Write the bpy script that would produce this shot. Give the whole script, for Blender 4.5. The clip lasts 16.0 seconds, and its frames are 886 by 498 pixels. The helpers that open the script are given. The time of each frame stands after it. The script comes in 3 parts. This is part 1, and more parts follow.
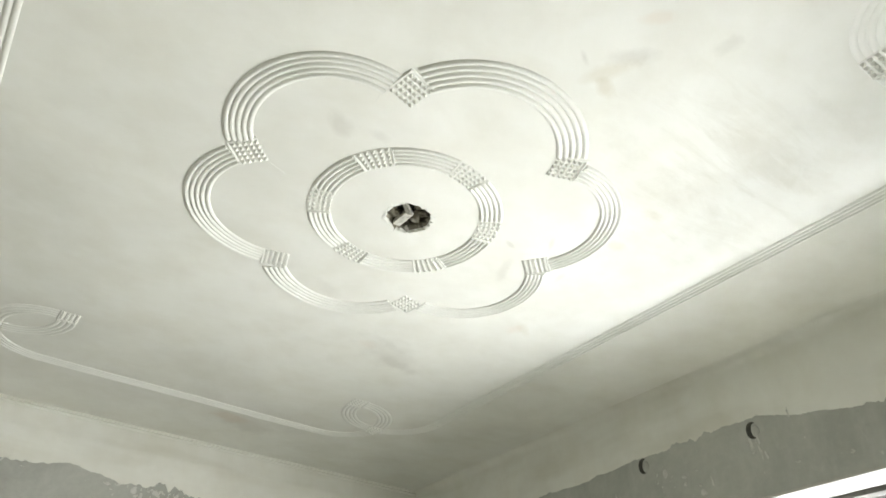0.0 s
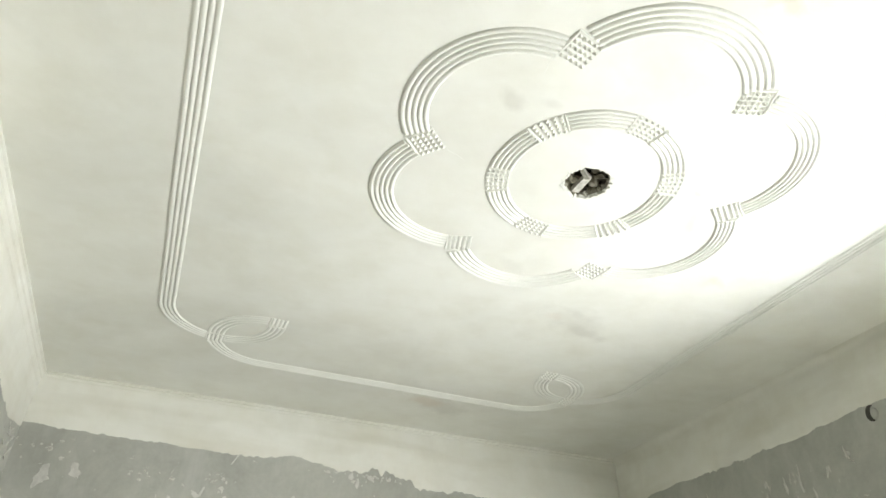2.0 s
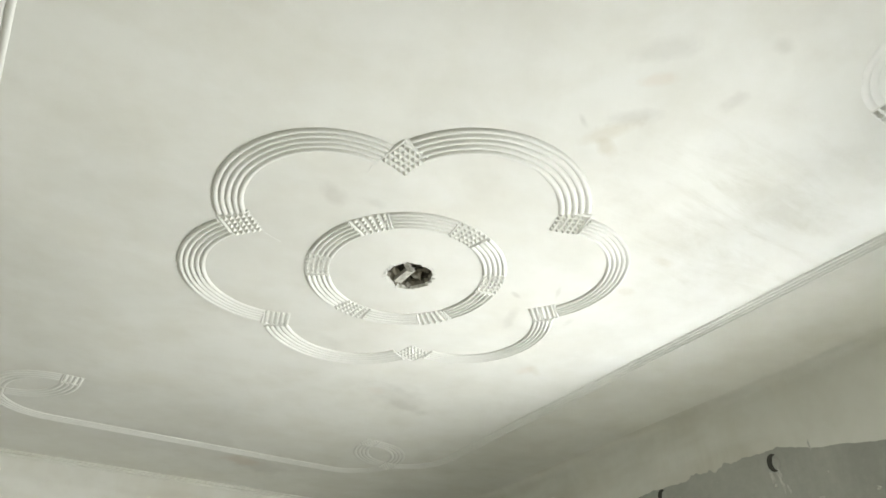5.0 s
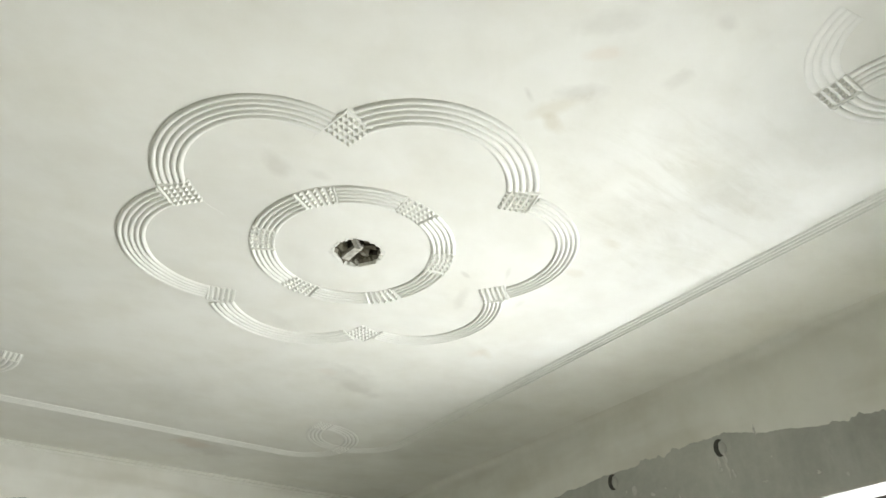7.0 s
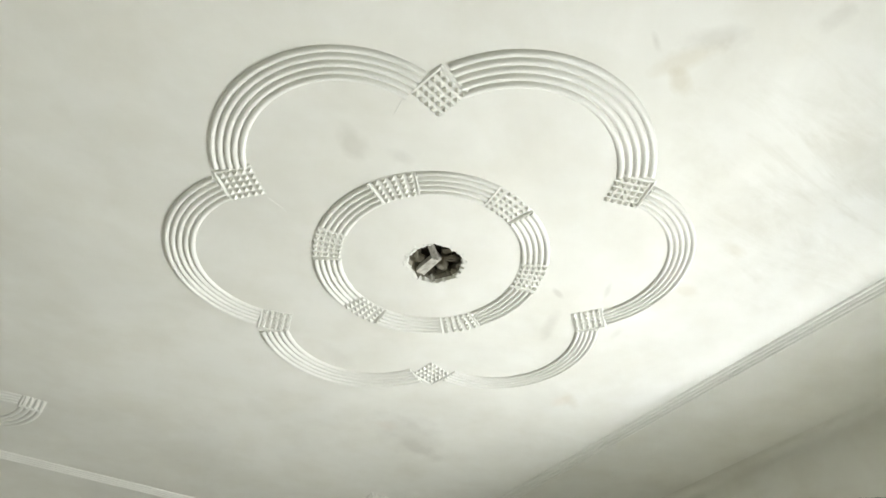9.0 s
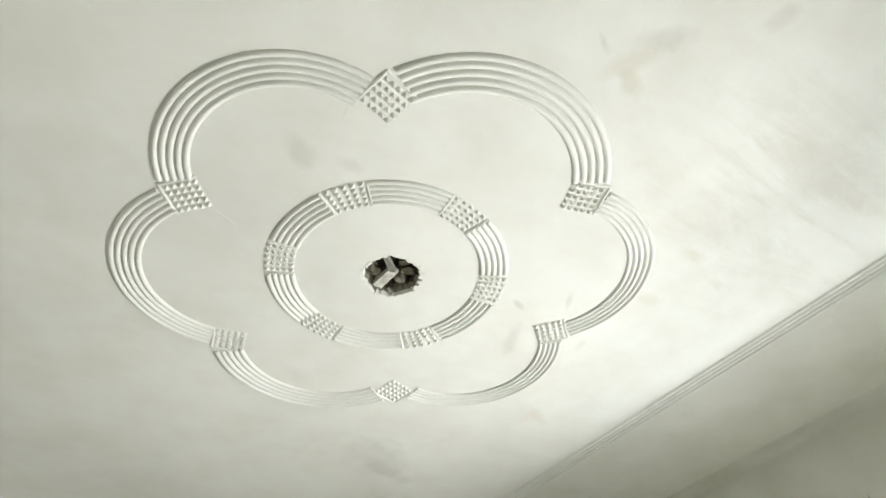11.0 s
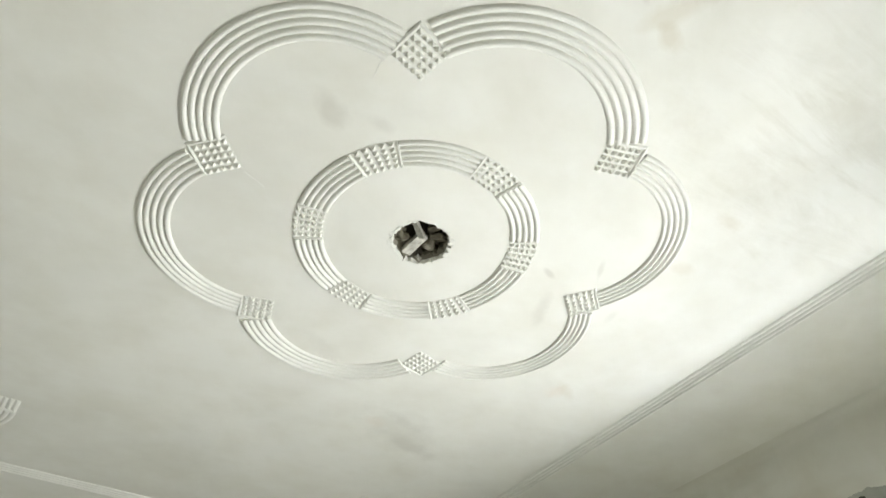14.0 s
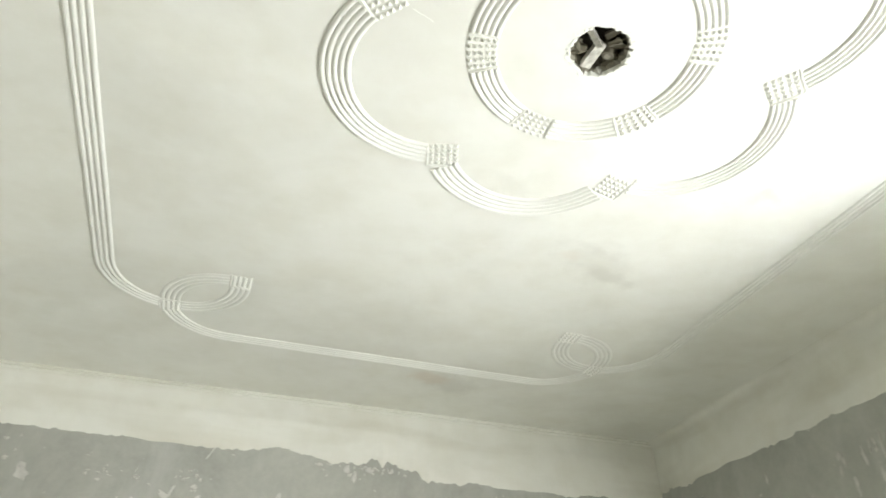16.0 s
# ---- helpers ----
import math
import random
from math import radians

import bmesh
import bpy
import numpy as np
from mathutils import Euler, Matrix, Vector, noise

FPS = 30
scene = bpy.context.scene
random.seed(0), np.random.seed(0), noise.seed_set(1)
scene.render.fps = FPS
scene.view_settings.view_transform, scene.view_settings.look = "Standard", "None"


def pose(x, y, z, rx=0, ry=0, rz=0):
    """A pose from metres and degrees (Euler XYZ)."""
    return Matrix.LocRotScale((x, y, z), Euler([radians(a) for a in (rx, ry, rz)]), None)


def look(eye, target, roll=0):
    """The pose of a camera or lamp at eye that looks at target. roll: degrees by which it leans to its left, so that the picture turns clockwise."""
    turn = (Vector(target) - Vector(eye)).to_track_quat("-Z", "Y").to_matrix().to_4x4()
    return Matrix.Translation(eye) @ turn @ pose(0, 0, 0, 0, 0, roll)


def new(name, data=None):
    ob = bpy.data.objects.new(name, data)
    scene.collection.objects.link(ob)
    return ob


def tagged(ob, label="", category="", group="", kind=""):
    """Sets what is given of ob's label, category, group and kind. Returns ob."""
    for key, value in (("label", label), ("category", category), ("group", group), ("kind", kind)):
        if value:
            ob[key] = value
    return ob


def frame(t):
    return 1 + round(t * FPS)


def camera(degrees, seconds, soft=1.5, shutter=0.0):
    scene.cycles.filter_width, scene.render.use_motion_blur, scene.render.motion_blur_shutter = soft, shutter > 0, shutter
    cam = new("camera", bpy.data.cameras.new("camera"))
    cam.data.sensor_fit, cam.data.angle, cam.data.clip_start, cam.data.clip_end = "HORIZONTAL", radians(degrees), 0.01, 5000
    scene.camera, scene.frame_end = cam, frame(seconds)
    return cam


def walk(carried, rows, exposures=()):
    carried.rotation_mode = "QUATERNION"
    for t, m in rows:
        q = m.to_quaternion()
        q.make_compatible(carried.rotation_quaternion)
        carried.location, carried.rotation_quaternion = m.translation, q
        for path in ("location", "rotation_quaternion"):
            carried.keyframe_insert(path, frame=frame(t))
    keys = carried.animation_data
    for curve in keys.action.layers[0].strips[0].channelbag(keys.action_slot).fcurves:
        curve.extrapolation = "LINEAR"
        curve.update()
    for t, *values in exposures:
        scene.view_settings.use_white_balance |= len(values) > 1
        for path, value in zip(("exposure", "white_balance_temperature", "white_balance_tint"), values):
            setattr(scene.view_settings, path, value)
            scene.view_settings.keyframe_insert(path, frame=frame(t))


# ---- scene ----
cam = camera(65.9, 16.0, shutter=0.25)
PATH = [
    (0, (-0.99, -1.565, 1.556), (-0.042, -0.266, 2.745), 0.8),
    (0.5, (-1.04, -1.575, 1.54), (-0.165, -0.281, 2.788), 1.5),
    (1, (-1.058, -1.562, 1.552), (-0.31, -0.185, 2.795), 1.6),
    (1.5, (-1.088, -1.528, 1.546), (-0.45, -0.052, 2.736), 2.0),
    (2, (-1.105, -1.496, 1.532), (-0.507, 0.04, 2.665), 1.3),
    (2.5, (-1.076, -1.487, 1.515), (-0.387, 0.035, 2.613), 1.3),
    (3, (-1.028, -1.497, 1.492), (-0.196, -0.042, 2.582), 0.5),
    (3.4, (-0.994, -1.53, 1.498), (-0.052, -0.169, 2.62), 0.0),
    (3.5, (-0.989, -1.528, 1.496), (-0.027, -0.183, 2.62), 0.3),
    (4, (-0.998, -1.586, 1.543), (-0.049, -0.309, 2.756), -1.5),
    (4.5, (-1.026, -1.645, 1.706), (-0.076, -0.324, 2.869), -1.8),
    (5, (-1.015, -1.641, 1.776), (-0.079, -0.314, 2.944), -1.4),
    (5.2, (-1.005, -1.639, 1.784), (-0.082, -0.313, 2.962), -1.3),
    (7.3, (-0.876, -1.645, 1.73), (0.137, -0.354, 2.873), -1.8),
    (7.5, (-0.847, -1.611, 1.711), (0.043, -0.247, 2.871), -0.1),
    (8, (-0.838, -1.49, 1.713), (-0.047, -0.134, 2.952), 1.4),
    (8.4, (-0.847, -1.314, 1.711), (0.05, -0.114, 3.036), -1.5),
    (8.5, (-0.857, -1.28, 1.724), (0.054, -0.099, 3.056), -1.4),
    (9, (-0.821, -1.195, 1.727), (0.018, -0.017, 3.108), -0.7),
    (11.5, (-0.741, -1.177, 1.73), (0.129, -0.082, 3.16), -4.0),
    (12, (-0.748, -1.164, 1.728), (0.117, -0.054, 3.149), -3.7),
    (12.5, (-0.743, -1.15, 1.723), (0.123, -0.042, 3.145), -3.6),
    (13, (-0.742, -1.144, 1.725), (0.127, -0.043, 3.151), -3.9),
    (13.5, (-0.733, -1.118, 1.715), (0.139, -0.008, 3.132), -3.6),
    (14, (-0.724, -1.1, 1.697), (0.104, 0.038, 3.118), -2.0),
    (14.5, (-0.711, -1.058, 1.661), (0.092, 0.133, 3.052), -1.5),
    (15, (-0.721, -1.016, 1.634), (0.053, 0.304, 2.922), -1.0),
    (15.5, (-0.747, -0.984, 1.612), (-0.081, 0.463, 2.822), -0.5),
    (15.6, (-0.776, -1.013, 1.614), (-0.108, 0.474, 2.774), -0.5),
    (16, (-0.77, -0.966, 1.594), (-0.238, 0.575, 2.751), -0.2),
]
EXPOSURE = [(0.0, 1.4), (1.0, 1.36), (1.5, 1.48), (2.0, 1.7), (3.5, 1.58), (4.2, 1.4), (5.0, 1.3), (7.5, 1.3), (8.0, 1.35), (9.0, 1.28), (12.5, 1.2), (14.0, 1.24), (15.0, 1.42), (16.0, 1.76)]
walk(cam, [(t, look(eye, target, roll)) for t, eye, target, roll in PATH], EXPOSURE)

# ---- plan, in metres ----
H = 3.05                                  # underside of the ceiling
WEST, EAST, SOUTH, NORTH = -1.87, 1.795, -2.44, 2.525
WALL = 0.36                               # wall thickness
WIN_Y0, WIN_Y1, WIN_Z0, WIN_Z1 = -1.12, 0.205, 1.0, 2.43

# ---- world, sun, large lights ----
SUN_EL, SUN_AZ = radians(56), radians(265)
world = bpy.data.worlds.new("sky")
scene.world = world
world.use_nodes = True
wn = world.node_tree.nodes
sky = wn.new("ShaderNodeTexSky")
sky.sky_type, sky.sun_disc, sky.sun_elevation, sky.sun_rotation = "NISHITA", False, SUN_EL, SUN_AZ
wn["Background"].inputs[1].default_value = 0.15
world.node_tree.links.new(sky.outputs[0], wn["Background"].inputs[0])
sun = new("sun", bpy.data.lights.new("sun", "SUN"))
sun.data.energy, sun.data.angle, sun.data.color = 4.0, radians(0.5), (1.0, 0.95, 0.86)
sun.matrix_world = look((-6, 0.4, 9.4), (0, 0, 0.4))


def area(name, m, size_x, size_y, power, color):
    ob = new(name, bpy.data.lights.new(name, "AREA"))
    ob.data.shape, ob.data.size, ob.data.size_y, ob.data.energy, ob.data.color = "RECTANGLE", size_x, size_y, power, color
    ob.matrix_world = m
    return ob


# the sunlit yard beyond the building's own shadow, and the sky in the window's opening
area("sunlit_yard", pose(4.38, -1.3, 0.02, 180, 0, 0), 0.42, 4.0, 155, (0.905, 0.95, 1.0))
area("window_sky", look((1.80, -0.66, 1.60), (0.84, -0.42, 0.95)), 0.9, 1.0, 49, (0.965, 0.99, 0.97))


# ---- materials ----
def material(name, rough=0.8, metal=0.0):
    m = bpy.data.materials.new(name)
    m.use_nodes = True
    b = m.node_tree.nodes["Principled BSDF"]
    b.inputs["Roughness"].default_value, b.inputs["Metallic"].default_value = rough, metal
    return m, m.node_tree, b


def node(tree, kind, **inputs):
    n = tree.nodes.new(kind)
    for key, value in inputs.items():
        n.inputs[key.replace("_", " ")].default_value = value
    return n


def coords(tree, scale=(1, 1, 1), turn=(0, 0, 0)):
    g = tree.nodes.new("ShaderNodeNewGeometry")
    mp = tree.nodes.new("ShaderNodeMapping")
    mp.inputs["Scale"].default_value, mp.inputs["Rotation"].default_value = scale, turn
    tree.links.new(g.outputs["Position"], mp.inputs[0])
    return mp.outputs[0]


def noise_of(tree, scale, detail=4.0, rough=0.55, stretch=(1, 1, 1), turn=(0, 0, 0), distort=0.0):
    n = node(tree, "ShaderNodeTexNoise", Scale=scale, Detail=detail, Roughness=rough, Distortion=distort)
    tree.links.new(coords(tree, stretch, turn), n.inputs["Vector"])
    return n.outputs["Fac"]


def ramp(tree, fac, stops):
    r = tree.nodes.new("ShaderNodeValToRGB")
    e = r.color_ramp.elements
    while len(e) < len(stops):
        e.new(0.5)
    for el, (at, c) in zip(e, stops):
        el.position, el.color = at, (*c, 1) if len(c) == 3 else c
    tree.links.new(fac, r.inputs[0])
    return r.outputs[0]


def mix(tree, a, b, fac, mode="MIX"):
    m = tree.nodes.new("ShaderNodeMix")
    m.data_type, m.blend_type = "RGBA", mode
    for sock, v in ((m.inputs[0], fac), (m.inputs[6], a), (m.inputs[7], b)):
        if isinstance(v, (int, float)):
            sock.default_value = v
        elif isinstance(v, tuple):
            sock.default_value = (*v, 1)
        else:
            tree.links.new(v, sock)
    return m.outputs[2]


def maths(tree, op, a, b=0.0):
    m = tree.nodes.new("ShaderNodeMath")
    m.operation = op
    for sock, v in zip(m.inputs, (a, b)):
        if isinstance(v, (int, float)):
            sock.default_value = v
        else:
            tree.links.new(v, sock)
    return m.outputs[0]


def bump(tree, shader, layers):
    """layers: (height socket, strength, distance), laid one over the other."""
    last = None
    for height, strength, distance in layers:
        b = node(tree, "ShaderNodeBump", Strength=strength, Distance=distance)
        tree.links.new(height, b.inputs["Height"])
        if last:
            tree.links.new(last, b.inputs["Normal"])
        last = b.outputs[0]
    tree.links.new(last, shader.inputs["Normal"])


def smudge(tree, x, y, rx, ry, turn, soft=0.35):
    """A mask that is 1 within a ragged oval on the ceiling and 0 outside."""
    g = tree.nodes.new("ShaderNodeNewGeometry")
    mp = tree.nodes.new("ShaderNodeMapping")
    mp.vector_type = "TEXTURE"
    mp.inputs["Location"].default_value = (x, y, H)
    mp.inputs["Rotation"].default_value = (0, 0, radians(turn))
    mp.inputs["Scale"].default_value = (rx, ry, 1)
    tree.links.new(g.outputs["Position"], mp.inputs[0])
    ln = tree.nodes.new("ShaderNodeVectorMath")
    ln.operation = "LENGTH"
    tree.links.new(mp.outputs[0], ln.inputs[0])
    n = noise_of(tree, 14, 4, 0.6)
    far = maths(tree, "ADD", ln.outputs["Value"], maths(tree, "MULTIPLY", maths(tree, "SUBTRACT", n, 0.5), 1.3))
    r = node(tree, "ShaderNodeMapRange")
    r.inputs["From Min"].default_value, r.inputs["From Max"].default_value = 1.0, soft
    tree.links.new(far, r.inputs["Value"])
    return r.outputs[0]


PUTTY = (0.765, 0.76, 0.697)


def make_putty(name, marks):
    """Sanded white wall putty: trowel sweeps, dull patches and a few smudges."""
    m, tree, b = material(name, 0.62)
    wide = ramp(tree, noise_of(tree, 1.3, 5, 0.6, distort=0.6), [(0.30, (0.69, 0.685, 0.625)), (0.60, PUTTY)])
    patch = ramp(tree, noise_of(tree, 4.2, 5, 0.6, (1, 1.2, 1), (0, 0, 0.7)), [(0.33, (0.945, 0.937, 0.915)), (0.58, (1, 1, 1))])
    col = mix(tree, wide, patch, 1.0, "MULTIPLY")
    trowel = ramp(tree, noise_of(tree, 5.0, 4, 0.5, (1, 1.5, 1), (0, 0, 0.75), distort=0.6), [(0.36, (0.978, 0.975, 0.965)), (0.56, (1, 1, 1))])
    col = mix(tree, col, trowel, 1.0, "MULTIPLY")
    for x, y, rx, ry, turn, dark, tint in marks:
        f = maths(tree, "MULTIPLY", smudge(tree, x, y, rx, ry, turn), dark)
        col = mix(tree, col, tint, f)
    if marks:
        # thin skims drawn out along the trowel's way beside the flower
        skim = ramp(tree, noise_of(tree, 6.0, 6, 0.68, (0.34, 1.7, 1), (0, 0, 0.12), 0.5), [(0.40, (0.84, 0.825, 0.78)), (0.56, (1.0, 1.0, 1.0))])
        skimmed = maths(tree, "MULTIPLY", smudge(tree, 0.72, -0.80, 0.62, 0.42, 10, 0.2), 0.75)
        col = mix(tree, col, mix(tree, col, skim, 1.0, "MULTIPLY"), skimmed)
    else:
        sweep_marks = ramp(tree, noise_of(tree, 3.5, 3, 0.5, (0.35, 0.35, 1.8)), [(0.34, (0.90, 0.89, 0.86)), (0.52, (1, 1, 1))])
        col = mix(tree, col, sweep_marks, 1.0, "MULTIPLY")
    tree.links.new(col, b.inputs["Base Color"])
    bump(tree, b, [(noise_of(tree, 2.2, 2, 0.4, (1, 1.1, 1), (0, 0, 0.5)), 0.07, 0.02),
                   (noise_of(tree, 10, 3, 0.5, (1, 1.4, 1), (0, 0, -0.9)), 0.06, 0.004),
                   (noise_of(tree, 160, 3, 0.6), 0.12, 0.0006)])
    return m


DUST, RUST, OCHRE = (0.42, 0.40, 0.34), (0.62, 0.50, 0.38), (0.50, 0.44, 0.30)
MARKS = [(-0.41, -0.245, 0.075, 0.04, 40, 0.32, DUST), (-0.29, -0.275, 0.05, 0.025, 0, 0.22, DUST),
         (0.48, 0.88, 0.24, 0.14, 25, 0.22, DUST), (0.56, 0.94, 0.15, 0.045, 15, 0.24, DUST), (0.44, 0.80, 0.14, 0.03, 20, 0.18, DUST), (0.36, 0.86, 0.06, 0.04, 15, 0.15, RUST),
         (0.47, 0.04, 0.10, 0.03, 65, 0.28, DUST), (0.075, -0.85, 0.10, 0.035, -62, 0.30, OCHRE), (0.11, -0.81, 0.045, 0.03, 20, 0.36, OCHRE), (0.085, -0.925, 0.08, 0.035, -40, 0.30, DUST),
         (-0.012, -0.85, 0.035, 0.012, 30, 0.35, DUST), (0.383, -0.103, 0.035, 0.012, 20, 0.38, DUST), (0.50, -0.19, 0.05, 0.012, 60, 0.28, DUST), (0.673, -0.06, 0.04, 0.018, 80, 0.20, DUST),
         (0.69, -0.33, 0.05, 0.03, 0, 0.24, OCHRE), (0.66, -0.53, 0.06, 0.025, 0, 0.24, OCHRE), (0.83, 0.33, 0.07, 0.03, 30, 0.26, OCHRE),
         (0.30, 2.09, 0.20, 0.12, 15, 0.30, DUST), (0.20, 2.05, 0.14, 0.08, 15, 0.30, RUST), (0.80, 0.36, 0.05, 0.05, 0, 0.25, RUST), (0.0, 0.56, 0.09, 0.04, 30, 0.15, DUST),
         (0.0, -1.12, 0.10, 0.04, -50, 0.22, DUST), (0.05, -1.05, 0.06, 0.025, -40, 0.25, RUST), (0.22, -1.27, 0.04, 0.025, 0, 0.25, DUST),
         (0.26, -1.10, 0.03, 0.05, 20, 0.22, DUST), (0.55, -0.40, 0.05, 0.03, 50, 0.15, RUST)]
putty = make_putty("sanded_putty", MARKS)
putty_wall = make_putty("wall_putty", [])


def make_relief():
    """Fresh putty of the relief: whiter, smooth, faintly streaked."""
    m, tree, b = material("relief_putty", 0.55)
    col = ramp(tree, noise_of(tree, 9, 4, 0.6), [(0.3, (0.70, 0.695, 0.635)), (0.65, (0.755, 0.75, 0.69))])
    tree.links.new(col, b.inputs["Base Color"])
    bump(tree, b, [(noise_of(tree, 60, 4, 0.6), 0.25, 0.0012), (noise_of(tree, 300, 2, 0.5), 0.15, 0.0004)])
    return m


relief = make_relief()


def make_cement(name, base, spots):
    """Grey cement plaster with float marks, damp patches and dried splashes."""
    m, tree, b = material(name, 0.88)
    c0, c1 = tuple(v * 0.82 for v in base), tuple(v * 1.12 for v in base)
    col = ramp(tree, noise_of(tree, 2.2, 6, 0.62, distort=0.8), [(0.3, c0), (0.7, c1)])
    fine = ramp(tree, noise_of(tree, 24, 5, 0.7), [(0.3, (0.93, 0.93, 0.92)), (0.7, (1.04, 1.04, 1.03))])
    col = mix(tree, col, fine, 1.0, "MULTIPLY")
    if spots:
        drip = ramp(tree, noise_of(tree, 7, 5, 0.7, (1.6, 1.6, 0.45)), [(0.64, (0, 0, 0)), (0.72, (1, 1, 1))])
        speck = ramp(tree, noise_of(tree, 38, 3, 0.6, (1, 1, 0.6)), [(0.70, (0, 0, 0)), (0.76, (1, 1, 1))])
        smear = ramp(tree, noise_of(tree, 5.5, 4, 0.65, (1.2, 1.2, 0.32), distort=0.4), [(0.52, (0, 0, 0)), (0.72, (1, 1, 1))])
        col = mix(tree, col, (0.50, 0.50, 0.47), maths(tree, "MULTIPLY", smear, 0.45))
        col = mix(tree, col, (0.52, 0.52, 0.49), maths(tree, "MULTIPLY", drip, 0.35))
        col = mix(tree, col, (0.62, 0.62, 0.58), maths(tree, "MULTIPLY", speck, 0.5))
    tree.links.new(col, b.inputs["Base Color"])
    bump(tree, b, [(noise_of(tree, 6, 5, 0.6), 0.3, 0.01), (noise_of(tree, 90, 4, 0.7), 0.35, 0.0015)])
    return m


cement = make_cement("cement_plaster", (0.415, 0.415, 0.378), True)
clay = make_cement("dusty_brown_mortar", (0.165, 0.148, 0.108), False)
# a darker, browner tone than broken_concrete
rubble_mat = make_cement("dark_rubble", (0.145, 0.132, 0.092), False)
concrete = make_cement("broken_concrete", (0.27, 0.25, 0.20), False)
# near-black base colour stands in for the deep shade inside the fan hole
shade_concrete = make_cement("shade_dark_concrete", (0.055, 0.047, 0.034), False)
floor_mat = make_cement("floor_screed", (0.32, 0.315, 0.29), False)
yard_mat = make_cement("yard_ground", (0.40, 0.38, 0.33), False)


def plain(name, base, rough=0.5, metal=0.0, scale=30, spread=0.12):
    m, tree, b = material(name, rough, metal)
    col = ramp(tree, noise_of(tree, scale, 5, 0.6), [(0.3, tuple(v * (1 - spread) for v in base)), (0.7, tuple(min(1, v * (1 + spread)) for v in base))])
    tree.links.new(col, b.inputs["Base Color"])
    bump(tree, b, [(noise_of(tree, scale * 4, 3, 0.6), 0.2, 0.001)])
    return m


white_paint = plain("white_paint", (0.44, 0.43, 0.385), 0.6, 0, 12, 0.08)
frame_wood = plain("dusty_frame", (0.26, 0.21, 0.18), 0.55, 0, 25, 0.2)
steel = plain("grey_steel", (0.30, 0.285, 0.24), 0.7, 0.2, 70, 0.4)
pvc = plain("dusty_pvc", (0.40, 0.385, 0.33), 0.8, 0, 70, 0.35)
rusty = plain("rusty_rod", (0.20, 0.17, 0.14), 0.7, 0.3, 80, 0.3)
backdrop_mat = plain("pale_backdrop", (0.80, 0.74, 0.62), 0.8, 0, 1.5, 0.04)
grey_stop = plain("grey_stop", (0.17, 0.165, 0.15), 0.85, 0, 30, 0.2)
# dark colour for the shadow within the conduit mouths
mouth_shade = plain("mouth_shade_dark", (0.06, 0.057, 0.048), 0.9, 0, 40, 0.2)
glass, gt, gb = material("window_glass", 0.02)
gb.inputs["Transmission Weight"].default_value, gb.inputs["IOR"].default_value = 1.0, 1.45


# ---- mesh helpers ----
def part(name, bm, mat, parent=None, label=""):
    me = bpy.data.meshes.new(name)
    bmesh.ops.recalc_face_normals(bm, faces=bm.faces)
    bm.to_mesh(me)
    bm.free()
    me.materials.append(mat)
    ob = new(name, me)
    ob.parent = parent
    return tagged(ob, label)


def smooth(ob, angle=40):
    ob.data.shade_smooth()
    ob.data.set_sharp_from_angle(angle=radians(angle))
    return ob


def box(x0, y0, z0, x1, y1, z1, bevel=0.0, bm=None):
    bm = bm or bmesh.new()
    made = bmesh.ops.create_cube(bm, size=1.0, matrix=Matrix.LocRotScale(((x0 + x1) / 2, (y0 + y1) / 2, (z0 + z1) / 2), None, (x1 - x0, y1 - y0, z1 - z0)))
    if bevel:
        edges = {e for v in made["verts"] for e in v.link_edges}
        bmesh.ops.bevel(bm, geom=list(edges), offset=bevel, segments=2, affect="EDGES")
    return bm


def sweep(line, section, ends=1.0):
    """Sweep a section (across, down) along a line of (x, y, side_x, side_y) at the ceiling; ends: its height at both ends."""
    bm = bmesh.new()
    rings = []
    for k, (x, y, sx, sy) in enumerate(line):
        low = 1 + 0.10 * noise.noise((x * 9, y * 9, 1.7)) + 0.13 * noise.noise((x * 3.1, y * 3.1, 6.1))
        if k in (0, len(line) - 1):
            low *= ends
        rings.append([bm.verts.new((x + sx * a, y + sy * a, H - d * low)) for a, d in section])
    n = len(section)
    for r0, r1 in zip(rings, rings[1:]):
        for i in range(n):
            bm.faces.new((r0[i], r0[(i + 1) % n], r1[(i + 1) % n], r1[i]))
    bm.faces.new(rings[0])
    bm.faces.new(rings[-1][::-1])
    return bm


def rod_section(width, height):
    """A rounded ridge, its back 2 mm inside the ceiling."""
    s = [(-width / 2, -0.002)]
    for k in range(9):
        u = -1 + k / 4
        s.append((u * width / 2, (1 - abs(u) ** 2.3) * height))
    s.append((width / 2, -0.002))
    return s


def arc(cx, cy, r, a0, a1, step=2.5):
    n = max(3, round(abs(a1 - a0) / step))
    out = []
    for k in range(n + 1):
        a = radians(a0 + (a1 - a0) * k / n)
        w = 1 + 0.004 * noise.noise((math.cos(a) * 2 + cx * 5, math.sin(a) * 2 + cy * 5, 0.3))
        out.append((cx + r * w * math.cos(a), cy + r * w * math.sin(a), math.cos(a), math.sin(a)))
    return out


def straight(x0, y0, x1, y1, steps=40):
    d = math.hypot(x1 - x0, y1 - y0)
    sx, sy = (y1 - y0) / d, -(x1 - x0) / d
    out = []
    for k in range(steps + 1):
        f = k / steps
        w = 0.0025 * noise.noise((x0 + f * 3, y0 + f * 3, 5.0))
        out.append((x0 + (x1 - x0) * f + sx * w, y0 + (y1 - y0) * f + sy * w, sx, sy))
    return out


